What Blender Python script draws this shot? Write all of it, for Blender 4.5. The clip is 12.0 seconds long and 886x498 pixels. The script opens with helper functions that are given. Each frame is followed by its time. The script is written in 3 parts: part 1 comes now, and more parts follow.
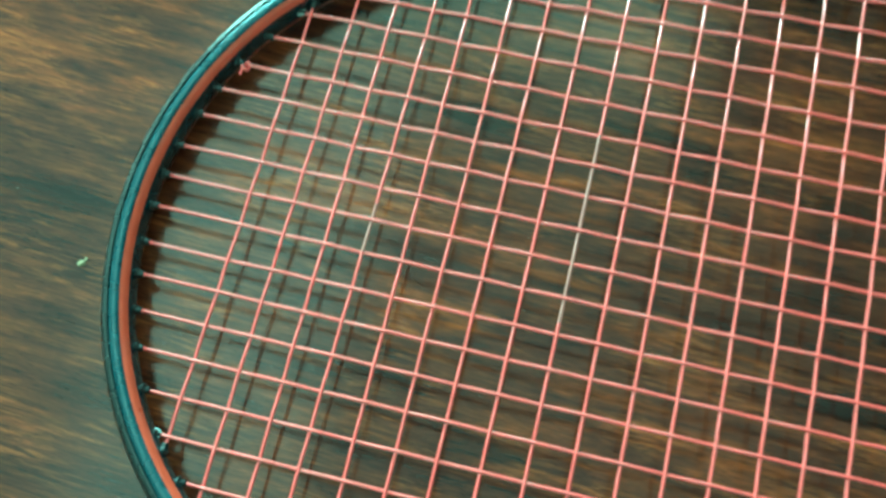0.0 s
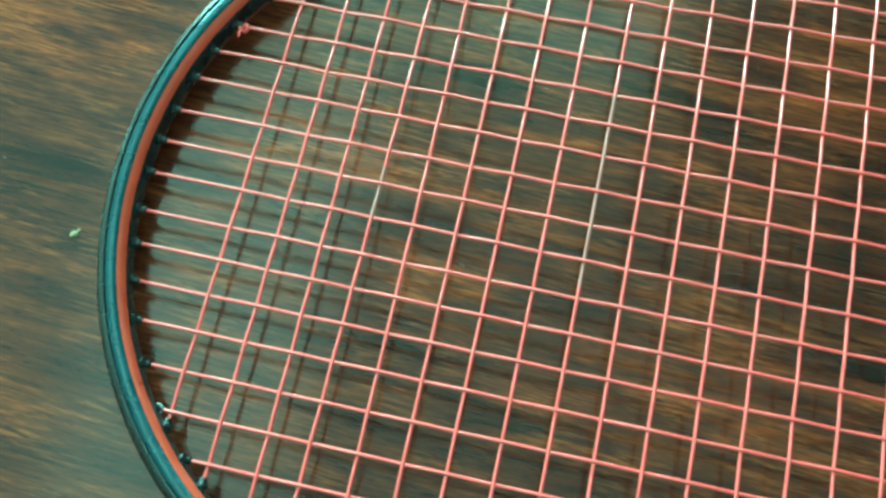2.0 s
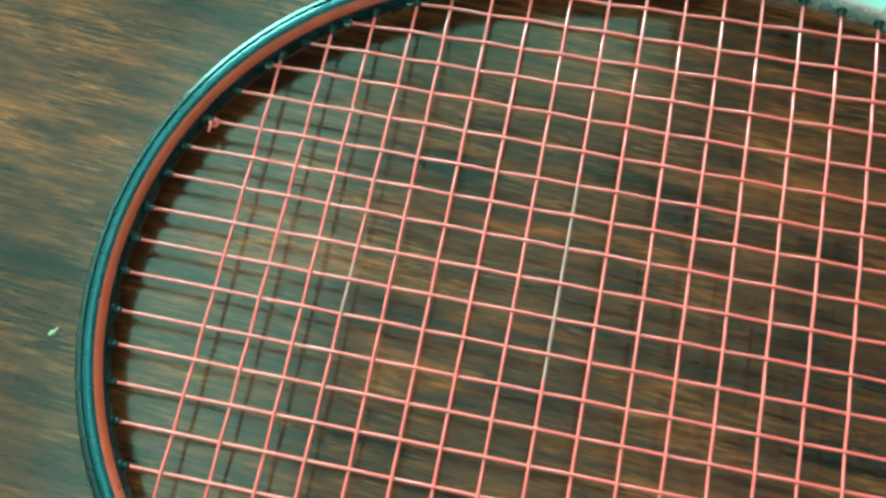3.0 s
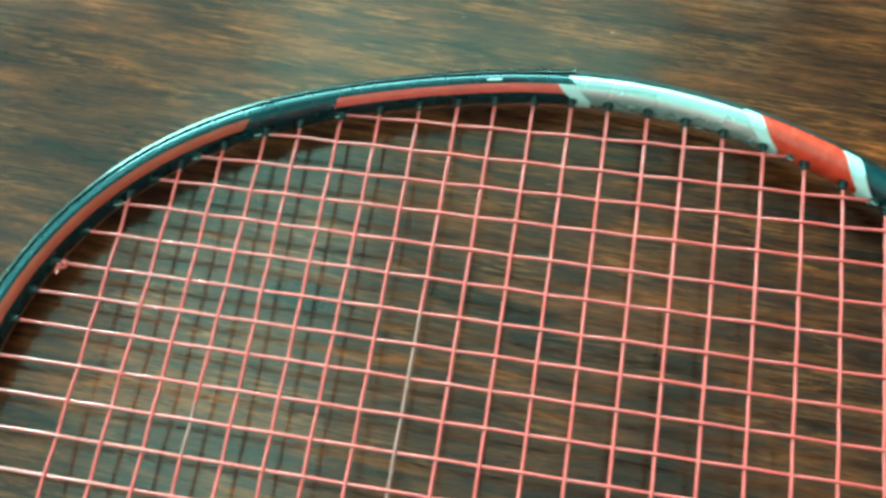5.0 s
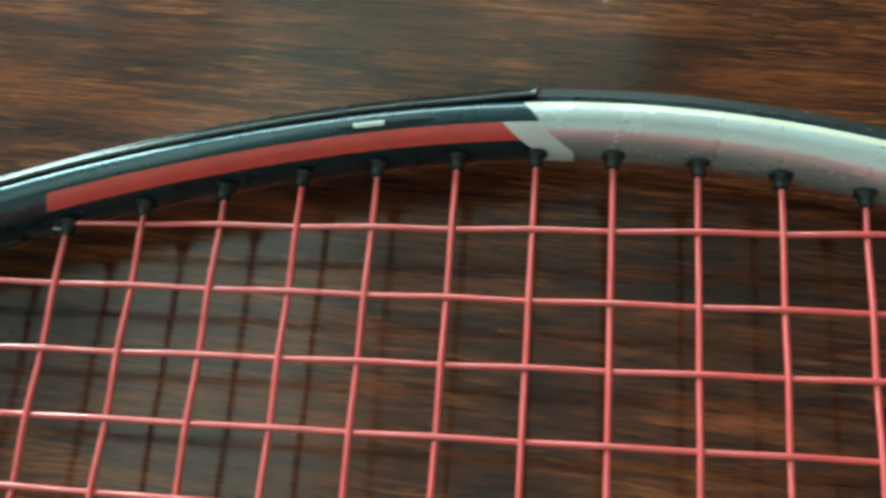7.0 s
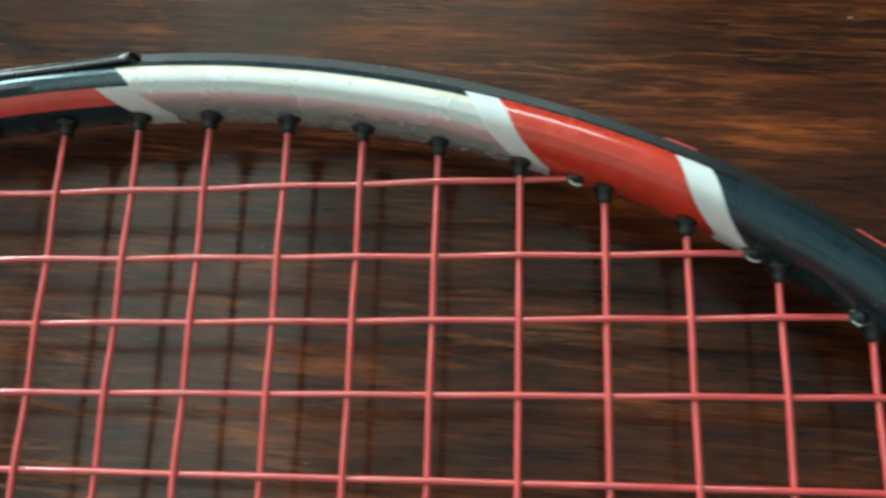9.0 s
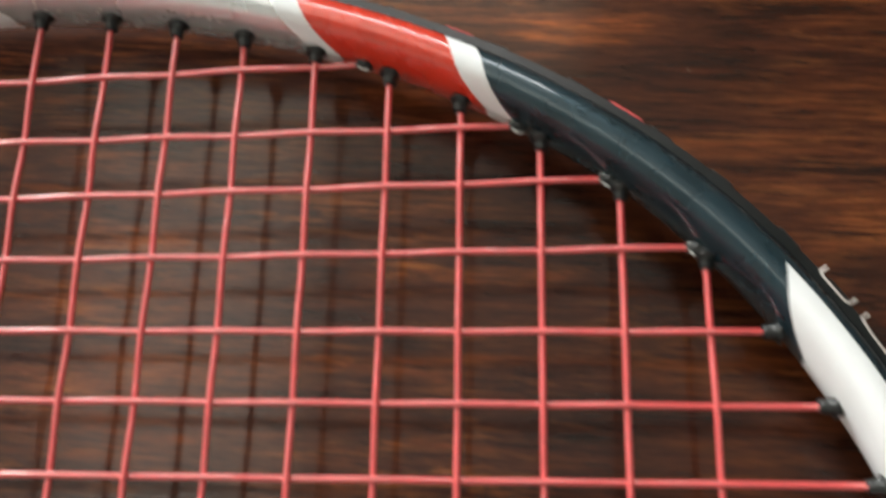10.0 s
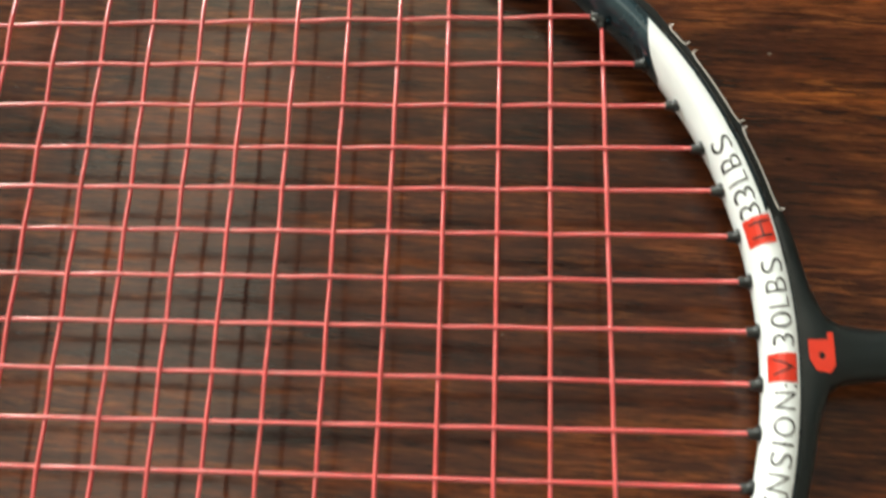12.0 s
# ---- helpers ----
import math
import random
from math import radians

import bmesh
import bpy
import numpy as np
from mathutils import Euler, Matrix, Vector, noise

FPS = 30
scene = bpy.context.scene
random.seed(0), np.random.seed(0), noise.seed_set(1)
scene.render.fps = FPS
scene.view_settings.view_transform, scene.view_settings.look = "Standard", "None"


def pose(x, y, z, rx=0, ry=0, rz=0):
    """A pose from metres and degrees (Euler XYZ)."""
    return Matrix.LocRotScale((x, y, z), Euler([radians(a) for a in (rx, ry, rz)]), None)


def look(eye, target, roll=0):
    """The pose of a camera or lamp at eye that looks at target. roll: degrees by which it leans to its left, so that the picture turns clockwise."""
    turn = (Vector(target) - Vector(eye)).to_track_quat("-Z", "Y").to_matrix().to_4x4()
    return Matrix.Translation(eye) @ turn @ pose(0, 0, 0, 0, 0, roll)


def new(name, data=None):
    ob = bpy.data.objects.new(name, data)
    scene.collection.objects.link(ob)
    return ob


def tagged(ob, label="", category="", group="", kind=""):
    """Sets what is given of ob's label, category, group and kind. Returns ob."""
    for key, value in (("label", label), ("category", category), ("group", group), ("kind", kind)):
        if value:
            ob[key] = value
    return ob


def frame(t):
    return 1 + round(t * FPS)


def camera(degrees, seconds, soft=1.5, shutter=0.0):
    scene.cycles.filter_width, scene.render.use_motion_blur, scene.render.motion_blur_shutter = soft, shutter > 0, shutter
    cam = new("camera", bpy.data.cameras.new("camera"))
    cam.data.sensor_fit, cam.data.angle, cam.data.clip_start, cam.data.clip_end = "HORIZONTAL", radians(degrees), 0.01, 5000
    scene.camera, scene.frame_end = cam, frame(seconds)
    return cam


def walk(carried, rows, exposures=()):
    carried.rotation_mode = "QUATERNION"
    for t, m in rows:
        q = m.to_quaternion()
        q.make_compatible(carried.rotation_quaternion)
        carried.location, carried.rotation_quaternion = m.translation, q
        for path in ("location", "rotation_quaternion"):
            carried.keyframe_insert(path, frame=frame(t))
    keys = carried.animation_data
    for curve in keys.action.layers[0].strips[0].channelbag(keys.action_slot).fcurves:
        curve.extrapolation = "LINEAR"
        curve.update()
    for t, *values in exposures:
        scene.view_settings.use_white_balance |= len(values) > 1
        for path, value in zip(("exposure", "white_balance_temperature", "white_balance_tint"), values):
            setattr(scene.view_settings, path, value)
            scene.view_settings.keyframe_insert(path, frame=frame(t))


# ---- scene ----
cam = camera(48.0, 12.0, soft=2.8, shutter=0.5)
ROWS = [
    (0.0, pose(-0.02751, -0.07147, 0.22394, 19.442, 1.849, 13.905)),
    (0.5, pose(-0.03584, -0.07711, 0.20449, 19.276, 1.407, 12.793)),
    (1.0, pose(-0.03050, -0.07444, 0.21040, 19.953, 1.097, 12.220)),
    (1.5, pose(-0.02820, -0.07320, 0.20686, 20.249, 1.022, 12.127)),
    (2.0, pose(-0.03510, -0.07980, 0.21152, 19.963, 0.667, 12.597)),
    (2.5, pose(-0.03373, -0.07327, 0.21700, 19.184, 1.343, 12.455)),
    (2.7, pose(-0.03302, -0.06262, 0.22595, 18.562, 1.001, 12.004)),
    (4.3, pose(-0.02181, -0.04363, 0.22295, 20.051, 2.607, 11.020)),
    (4.5, pose(-0.01235, -0.03679, 0.22642, 20.890, 3.161, 11.045)),
    (5.0, pose(0.00644, -0.03100, 0.22870, 21.696, 3.260, 9.400)),
    (5.5, pose(0.01875, -0.01656, 0.19817, 22.634, 3.876, 7.566)),
    (6.0, pose(0.01072, 0.01950, 0.15413, 20.017, 3.935, 6.064)),
    (6.5, pose(0.00345, 0.04403, 0.11853, 20.322, 4.567, 5.169)),
    (7.0, pose(0.00829, 0.04574, 0.11699, 20.228, 5.300, 4.456)),
    (7.2, pose(0.01313, 0.04768, 0.11491, 20.343, 5.402, 4.077)),
    (9.0, pose(0.05440, 0.04587, 0.11794, 17.580, 4.947, 1.567)),
    (9.5, pose(0.06822, 0.03730, 0.11946, 18.304, 5.379, 1.295)),
    (10.0, pose(0.08160, 0.02752, 0.12094, 18.029, 5.587, 1.136)),
    (10.5, pose(0.09213, 0.00768, 0.12349, 17.678, 6.270, 1.580)),
    (11.0, pose(0.08561, -0.00105, 0.13793, 16.491, 5.013, 1.488)),
    (11.5, pose(0.08012, -0.01684, 0.16415, 17.266, 3.647, 1.341)),
    (12.0, pose(0.08368, -0.03591, 0.17319, 18.172, 3.393, 1.832)),
]
walk(cam, ROWS, exposures=[(0.0, 1.19, 4560, -60), (2.7, 1.19, 4560, -60), (4.5, 1.27, 4680, -52), (5.5, 1.09, 4820, -46), (6.0, 0.92, 5200, -38), (6.5, 0.30, 5700, -18), (9.0, 0.05, 6250, 5), (10.0, 0.30, 7250, 28), (12.0, 0.46, 7600, 21)])

# ---- world and light ----
world = bpy.data.worlds.new("world")
scene.world = world
world.use_nodes = True
wn = world.node_tree
sky = wn.nodes.new("ShaderNodeTexSky")
sky.sky_type, sky.sun_disc = "NISHITA", False
sky.sun_elevation, sky.sun_rotation = radians(40), radians(-50)
wn.links.new(sky.outputs["Color"], wn.nodes["Background"].inputs["Color"])
wn.nodes["Background"].inputs["Strength"].default_value = 0.08


def area_lamp(name, eye, target, sx, sy, watts, colour):
    lamp = bpy.data.lights.new(name, "AREA")
    lamp.shape, lamp.size, lamp.size_y = "RECTANGLE", sx, sy
    lamp.energy, lamp.color = watts, colour
    ob = new(name, lamp)
    ob.matrix_world = look(eye, target)
    return ob


# daylight through unseen windows of the north wall, placed by their reflections: the low and the middle one
# look out on the bright sky, the one under the ceiling is set much dimmer
area_lamp("window_light_low", (-1.15, 1.24, 0.63), (-1.15, 0.0, 0.63), 0.68, 1.06, 45.0, (0.82, 1.0, 0.97))
area_lamp("window_light_middle", (-0.20, 1.24, 1.06), (-0.20, 0.0, 1.06), 1.08, 0.24, 11.5, (0.88, 1.0, 0.97))
area_lamp("window_light_high", (-0.28, 1.24, 1.79), (-0.28, 0.0, 1.79), 0.92, 0.30, 1.9, (0.92, 1.0, 0.76))

CM = 0.01
TILT = pose(0, 0, 0.0077, 0, -0.8, 0)   # tip on the table, handle end raised by the grip


# ---- materials ----
class Nodes:
    """Short hand for a node material."""

    def __init__(self, name):
        self.mat = bpy.data.materials.new(name)
        self.mat.use_nodes = True
        self.tree = self.mat.node_tree
        self.bsdf = self.tree.nodes["Principled BSDF"]

    def add(self, kind, **values):
        node = self.tree.nodes.new(kind)
        for key, value in values.items():
            if key in node.inputs:
                node.inputs[key].default_value = value
        return node

    def link(self, a, b):
        self.tree.links.new(a, b)

    def put(self, **values):
        for key, value in values.items():
            self.bsdf.inputs[key.replace("_", " ")].default_value = value

    def coords(self, scale=(1, 1, 1), turn=0.0):
        tc = self.add("ShaderNodeTexCoord")
        mp = self.add("ShaderNodeMapping")
        mp.inputs["Scale"].default_value = scale
        mp.inputs["Rotation"].default_value = (0, 0, radians(turn))
        self.link(tc.outputs["Object"], mp.inputs["Vector"])
        return mp.outputs["Vector"]

    def grain(self, scale, turn=0.0):
        """Coordinates along the grain of the board, which runs a little askew."""
        tc = self.add("ShaderNodeTexCoord")
        skew = self.add("ShaderNodeMapping")
        skew.inputs["Rotation"].default_value = (0, 0, radians(3.5))
        self.link(tc.outputs["Object"], skew.inputs["Vector"])
        mp = self.add("ShaderNodeMapping")
        mp.inputs["Scale"].default_value = scale
        mp.inputs["Rotation"].default_value = (0, 0, radians(turn))
        self.link(skew.outputs["Vector"], mp.inputs["Vector"])
        return mp.outputs["Vector"]

    def noise(self, vector, scale, detail=4.0, rough=0.55, distort=0.0):
        n = self.add("ShaderNodeTexNoise", Scale=scale, Detail=detail, Roughness=rough, Distortion=distort)
        self.link(vector, n.inputs["Vector"])
        return n.outputs["Fac"]

    def ramp(self, fac, stops):
        r = self.add("ShaderNodeValToRGB")
        while len(r.color_ramp.elements) < len(stops):
            r.color_ramp.elements.new(0.5)
        for e, (at, colour) in zip(r.color_ramp.elements, stops):
            e.position, e.color = at, (*colour, 1)
        self.link(fac, r.inputs["Fac"])
        return r.outputs["Color"]

    def mix(self, a, b, fac, mode="MIX"):
        m = self.tree.nodes.new("ShaderNodeMix")
        m.data_type, m.blend_type = "RGBA", mode
        for value, slot in ((fac, 0), (a, 6), (b, 7)):
            if isinstance(value, (float, int)):
                m.inputs[slot].default_value = value
            elif isinstance(value, tuple):
                m.inputs[slot].default_value = (*value, 1)
            else:
                self.link(value, m.inputs[slot])
        return m.outputs[2]

    def bump(self, height, strength, distance):
        b = self.add("ShaderNodeBump", Strength=strength, Distance=distance)
        self.link(height, b.inputs["Height"])
        self.link(b.outputs["Normal"], self.bsdf.inputs["Normal"])


def grey(v):
    return (v, v, v)


# the figure of the board: x, y, half length and half width of dark and of orange streaks, cm
DARK_FIGURE = ((-15.0, -0.45, 2.4, 0.42), (-0.5, 4.37, 2.4, 0.36), (-5.3, 3.95, 1.4, 0.34), (3.8, 3.56, 1.3, 0.32), (-5.9, -3.0, 1.4, 0.34),
               (-3.4, -4.0, 1.5, 0.36), (4.65, -1.28, 1.8, 0.36), (-2.3, 11.5, 1.0, 0.20), (2.8, 8.3, 1.3, 0.26), (8.0, 6.95, 1.2, 0.22))
ORANGE_FIGURE = ((-3.5, 2.75, 1.9, 0.26), (-4.9, -1.1, 1.5, 0.40), (-14.1, 2.9, 0.9, 0.30), (-6.8, 11.05, 2.2, 0.34), (8.65, 9.75, 1.3, 0.26),
                 (14.2, 5.3, 2.0, 0.40), (7.3, 6.35, 1.6, 0.20), (1.2, 7.66, 0.9, 0.14), (3.0, 6.8, 1.2, 0.16))


def figure(n, streaks):
    """Long soft-ended streaks at given places of the board, frayed along the grain."""
    tc = n.add("ShaderNodeTexCoord")
    fray = n.add("ShaderNodeTexNoise", Scale=1.0, Detail=4.0, Roughness=0.65)
    n.link(n.grain((60, 700, 1), 2), fray.inputs["Vector"])
    shift = n.add("ShaderNodeVectorMath")
    shift.operation = "MULTIPLY_ADD"
    n.link(fray.outputs["Color"], shift.inputs[0])
    shift.inputs[1].default_value, shift.inputs[2].default_value = (0.030, 0.0075, 0), (-0.015, -0.00375, 0)
    moved = n.add("ShaderNodeVectorMath")
    n.link(tc.outputs["Object"], moved.inputs[0])
    n.link(shift.outputs[0], moved.inputs[1])
    total = None
    for x, y, long_half, wide_half in streaks:
        mp = n.add("ShaderNodeMapping")
        mp.vector_type = "TEXTURE"
        mp.inputs["Location"].default_value = (x * CM, y * CM, 0)
        mp.inputs["Rotation"].default_value = (0, 0, radians(-3.5))
        mp.inputs["Scale"].default_value = (long_half * CM, wide_half * CM, 1)
        n.link(moved.outputs[0], mp.inputs["Vector"])
        ball = n.add("ShaderNodeTexGradient")
        ball.gradient_type = "SPHERICAL"
        n.link(mp.outputs["Vector"], ball.inputs["Vector"])
        if total is None:
            total = ball.outputs["Fac"]
        else:
            most = n.add("ShaderNodeMath")
            most.operation = "MAXIMUM"
            n.link(total, most.inputs[0])
            n.link(ball.outputs["Fac"], most.inputs[1])
            total = most.outputs[0]
    return total


def varnished_wood():
    n = Nodes("varnished_dark_wood")
    patch_fac = n.noise(n.grain((9, 26, 1), 4), 1.0, 4, 0.55, 0.5)
    broad = n.noise(n.grain((24, 150, 1), 3), 1.0, 4, 0.6, 0.5)
    streak = n.noise(n.grain((55, 480, 1), 2), 1.0, 5, 0.66, 0.4)
    thread = n.noise(n.grain((75, 1700, 1), 2), 1.0, 5, 0.66, 0.5)
    fibre = n.noise(n.grain((330, 2600, 1), 2), 1.0, 3, 0.6)
    base = n.ramp(broad, [(0.30, (0.026, 0.0080, 0.0048)), (0.45, (0.050, 0.0132, 0.0060)), (0.57, (0.088, 0.0230, 0.0080)), (0.72, (0.150, 0.0420, 0.0128))])
    dark = n.ramp(streak, [(0.36, grey(0.55)), (0.50, grey(0.97)), (0.64, (1.4, 1.34, 1.22))])
    colour = n.mix(base, dark, 0.95, "MULTIPLY")
    colour = n.mix(colour, n.ramp(thread, [(0.38, grey(0.46)), (0.50, grey(1.0)), (0.64, (1.4, 1.34, 1.24))]), 0.75, "MULTIPLY")
    colour = n.mix(colour, n.ramp(fibre, [(0.30, grey(0.45)), (0.52, grey(1.0)), (0.70, (1.6, 1.5, 1.35))]), 0.5, "MULTIPLY")
    # pale flecks that lie in bands
    pale = n.noise(n.grain((85, 1100, 1), 4), 1.0, 5, 0.68, 0.7)
    where = n.ramp(n.noise(n.grain((26, 75, 1), 5), 1.0, 3, 0.5, 0.4), [(0.46, grey(0.10)), (0.60, grey(1.0))])
    fleck = n.mix(n.ramp(pale, [(0.50, grey(0)), (0.64, grey(0.48))]), where, 1.0, "MULTIPLY")
    colour = n.mix(colour, (0.36, 0.112, 0.032), fleck)
    # short dark pores
    pore = n.noise(n.grain((190, 2300, 1), 3), 1.0, 2, 0.5, 0.3)
    colour = n.mix(colour, n.ramp(pore, [(0.30, grey(0.25)), (0.38, grey(1.0))]), 0.8, "MULTIPLY")
    colour = n.mix(colour, n.ramp(patch_fac, [(0.34, (0.62, 0.60, 0.60)), (0.50, grey(0.97)), (0.66, (1.4, 1.32, 1.2))]), 1.0, "MULTIPLY")
    colour = n.mix(colour, n.ramp(figure(n, DARK_FIGURE), [(0.0, grey(1.0)), (0.40, (0.32, 0.33, 0.36))]), 1.0, "MULTIPLY")
    colour = n.mix(colour, n.ramp(figure(n, ORANGE_FIGURE), [(0.0, grey(1.0)), (0.45, (2.1, 2.05, 1.5))]), 1.0, "MULTIPLY")
    dust = n.noise(n.coords((0.5, 1.3, 1), 12), 420.0, 2, 0.5)
    speck = n.ramp(dust, [(0.775, grey(0)), (0.80, grey(0.8))])
    colour = n.mix(colour, (0.30, 0.27, 0.23), speck)
    n.link(colour, n.bsdf.inputs["Base Color"])
    smear = n.noise(n.coords((1, 1, 1)), 28.0, 4, 0.6, 0.6)
    n.link(n.ramp(smear, [(0.3, grey(0.095)), (0.75, grey(0.19))]), n.bsdf.inputs["Coat Roughness"])
    n.put(Roughness=0.5, Specular_IOR_Level=0.03, Coat_Weight=1.0, Coat_IOR=1.45)
    n.bump(n.mix(streak, fibre, 0.5), 0.25, 0.0002)
    relief = n.add("ShaderNodeBump", Strength=0.2, Distance=0.0001)
    n.link(fibre, relief.inputs["Height"])
    n.link(relief.outputs["Normal"], n.bsdf.inputs["Coat Normal"])
    return n.mat


def paint(name, colour, rough=0.28, coat=0.6, metal=0.0, flake=0.0, varied=0.12, scuffs=0.2):
    n = Nodes(name)
    v = n.noise(n.coords(), 160.0, 4, 0.6)
    dark = tuple(c * (1 - varied) for c in colour)
    light = tuple(min(1, c * (1 + varied)) for c in colour)
    body = n.ramp(v, [(0.3, dark), (0.7, light)])
    scuff = n.ramp(n.noise(n.coords((1, 1, 1)), 900.0, 2, 0.5), [(0.74, grey(0)), (0.80, grey(scuffs))])
    n.link(n.mix(body, (0.45, 0.45, 0.43), scuff), n.bsdf.inputs["Base Color"])
    n.link(n.ramp(v, [(0.3, grey(rough * 0.8)), (0.7, grey(rough * 1.25))]), n.bsdf.inputs["Roughness"])
    n.put(Metallic=metal, Coat_Weight=coat, Coat_Roughness=0.05)
    n.bump(n.noise(n.coords(), 3000.0 if flake else 700.0, 2, 0.5), 0.12 + flake, 0.00012)
    return n.mat


def string_material(name, colour, shine):
    n = Nodes(name)
    v = n.noise(n.coords(), 350.0, 4, 0.6)
    n.link(n.ramp(v, [(0.3, tuple(c * 0.86 for c in colour)), (0.7, tuple(min(1, c * 1.1) for c in colour))]), n.bsdf.inputs["Base Color"])
    n.put(Roughness=shine, Specular_IOR_Level=0.9, Coat_Weight=1.0 if shine < 0.5 else 0.3, Coat_Roughness=0.10, Coat_IOR=1.75)
    twist = n.add("ShaderNodeTexWave", Scale=760.0, Distortion=4.0, Detail=1.0)
    n.link(n.coords((1, 1, 1), 40), twist.inputs["Vector"])
    n.bump(twist.outputs["Fac"], 0.20, 0.00010)
    return n.mat


WOOD = varnished_wood()
RED = paint("red_lacquer", (0.70, 0.042, 0.018), 0.26, 1.0, 0.0, 0.0)
TIP_RED = paint("dull_red_lacquer", (0.74, 0.090, 0.076), 0.34, 0.6)
# darker, browner red from the black stretch to the tip
TIP_DARK_RED = paint("darker_red_lacquer", (0.50, 0.075, 0.040), 0.34, 0.5)
BLACK = paint("black_lacquer", (0.012, 0.042, 0.058), 0.27, 0.7, 0.45, 0.04)
# highlight along the silver's outer edge, put into the colour as cream
CREAM_GLINT = paint("cream_edge_glint", (0.78, 0.72, 0.60), 0.35, 0.5)
JOINT_BLACK = paint("satin_black", (0.003, 0.008, 0.009), 0.38, 0.1)
GUARD_BLACK = paint("bumper_plastic", (0.006, 0.010, 0.011), 0.26, 0.25)
# pale colour painted as a glint, on grommet rims and on the decal
GLINT = paint("painted_glint", (0.66, 0.70, 0.70), 0.3, 0.6, 0.2)
WHITE = paint("white_lacquer", (0.83, 0.89, 0.92), 0.55, 0.0, varied=0.03)
SILVER = paint("silver_pearl", (0.74, 0.80, 0.83), 0.26, 0.9, 0.65, 0.30, 0.05, 0.0)
PLASTIC = paint("black_plastic", (0.006, 0.010, 0.011), 0.36, 0.1)
INK = paint("black_ink", (0.012, 0.013, 0.013), 0.5, 0.0)
BOXRED = paint("red_print", (0.72, 0.040, 0.018), 0.4, 0.1)
STRING = string_material("coral_string", (0.76, 0.060, 0.064), 0.34)
WORN = string_material("worn_string", (0.40, 0.13, 0.11), 0.55)
# pale tone for the glints along the outer strip's edges
PALE = string_material("pale_edge_glint", (0.74, 0.68, 0.64), 0.4)
LIMEWASH = paint("ceiling_limewash", (0.54, 0.54, 0.52), 0.85, 0.0, varied=0.03)
PLASTER = paint("plaster", (0.58, 0.56, 0.52), 0.85, 0.0, varied=0.04)
TILE = paint("floor_finish", (0.30, 0.26, 0.22), 0.5, 0.1)
DIFFUSER = Nodes("lit_diffuser")
DIFFUSER.put(Base_Color=(0.8, 0.8, 0.78, 1), Roughness=0.6, Emission_Color=(1.0, 1.0, 0.80, 1), Emission_Strength=0.72)
DIFFUSER = DIFFUSER.mat
GLAZE = paint("window_paint", (0.75, 0.75, 0.72), 0.4, 0.2, varied=0.03)


# ---- mesh helpers ----
def mesh_of(name, verts, faces, mats, index=None, smooth=True):
    me = bpy.data.meshes.new(name)
    me.from_pydata([tuple(v) for v in verts], [], faces)
    for m in mats:
        me.materials.append(m)
    if index is not None:
        me.polygons.foreach_set("material_index", index)
    me.polygons.foreach_set("use_smooth", [smooth] * len(me.polygons))
    me.update()
    return me


def child(name, me, parent, label=""):
    ob = new(name, me)
    ob.parent = parent
    return tagged(ob, label)


def box_bm(sx, sy, sz, bevel=0.0, at=(0, 0, 0)):
    bm = bmesh.new()
    bmesh.ops.create_cube(bm, size=1.0, matrix=Matrix.Translation(at) @ Matrix.Diagonal((sx, sy, sz, 1)))
    if bevel:
        bmesh.ops.bevel(bm, geom=bm.edges[:], offset=bevel, segments=3, affect="EDGES", profile=0.7)
    return bm


def part(name, bm, material, parent, label=""):
    me = bpy.data.meshes.new(name)
    bm.to_mesh(me)
    bm.free()
    me.materials.append(material)
    ob = new(name, me)
    if parent:
        ob.parent = parent
    return tagged(ob, label)


def tube(path, radius, sides=8, caps=True, up=Vector((0, 0, 1))):
    """A round bar along a list of points; radius is a number or one for each point."""
    pts = [Vector(p) for p in path]
    verts, faces = [], []
    for k, p in enumerate(pts):
        d = (pts[min(k + 1, len(pts) - 1)] - pts[max(k - 1, 0)]).normalized()
        a = d.cross(up)
        a = a.normalized() if a.length > 1e-6 else Vector((1, 0, 0))
        b = a.cross(d)
        r = radius[k] if isinstance(radius, (list, tuple)) else radius
        for s in range(sides):
            w = 2 * math.pi * s / sides
            verts.append(p + (a * math.cos(w) + b * math.sin(w)) * r)
    for k in range(len(pts) - 1):
        for s in range(sides):
            q = (s + 1) % sides
            faces.append((k * sides + s, k * sides + q, (k + 1) * sides + q, (k + 1) * sides + s))
    if caps:
        faces.append(tuple(range(sides)))
        faces.append(tuple(reversed(range((len(pts) - 1) * sides, len(pts) * sides))))
    return verts, faces


# ---- the room, closed round the table ----
TABLE_H = 0.75


def setting(name, bm, material, label):
    ob = part(name, bm, material, None)
    return tagged(ob, label, name.split("_")[0], kind="structure")


FLOOR = -TABLE_H
setting("floor", box_bm(4.24, 3.30, 0.10, 0, (0.2, -0.27, FLOOR - 0.05)), TILE, "plain brown-grey floor under the wooden table")
setting("ceiling", box_bm(4.24, 3.30, 0.10, 0, (0.2, -0.27, 2.05)), LIMEWASH, "plain white plaster ceiling over the table")
setting("wall_south", box_bm(4.0, 0.12, 2.75, 0, (0.2, -1.86, 0.625)), PLASTER, "plain pale plaster wall")
setting("wall_east", box_bm(0.12, 3.30, 2.75, 0, (2.26, -0.27, 0.625)), PLASTER, "plain pale plaster wall")
setting("wall_west", box_bm(0.12, 3.30, 2.75, 0, (-1.86, -0.27, 0.625)), PLASTER, "plain pale plaster wall")


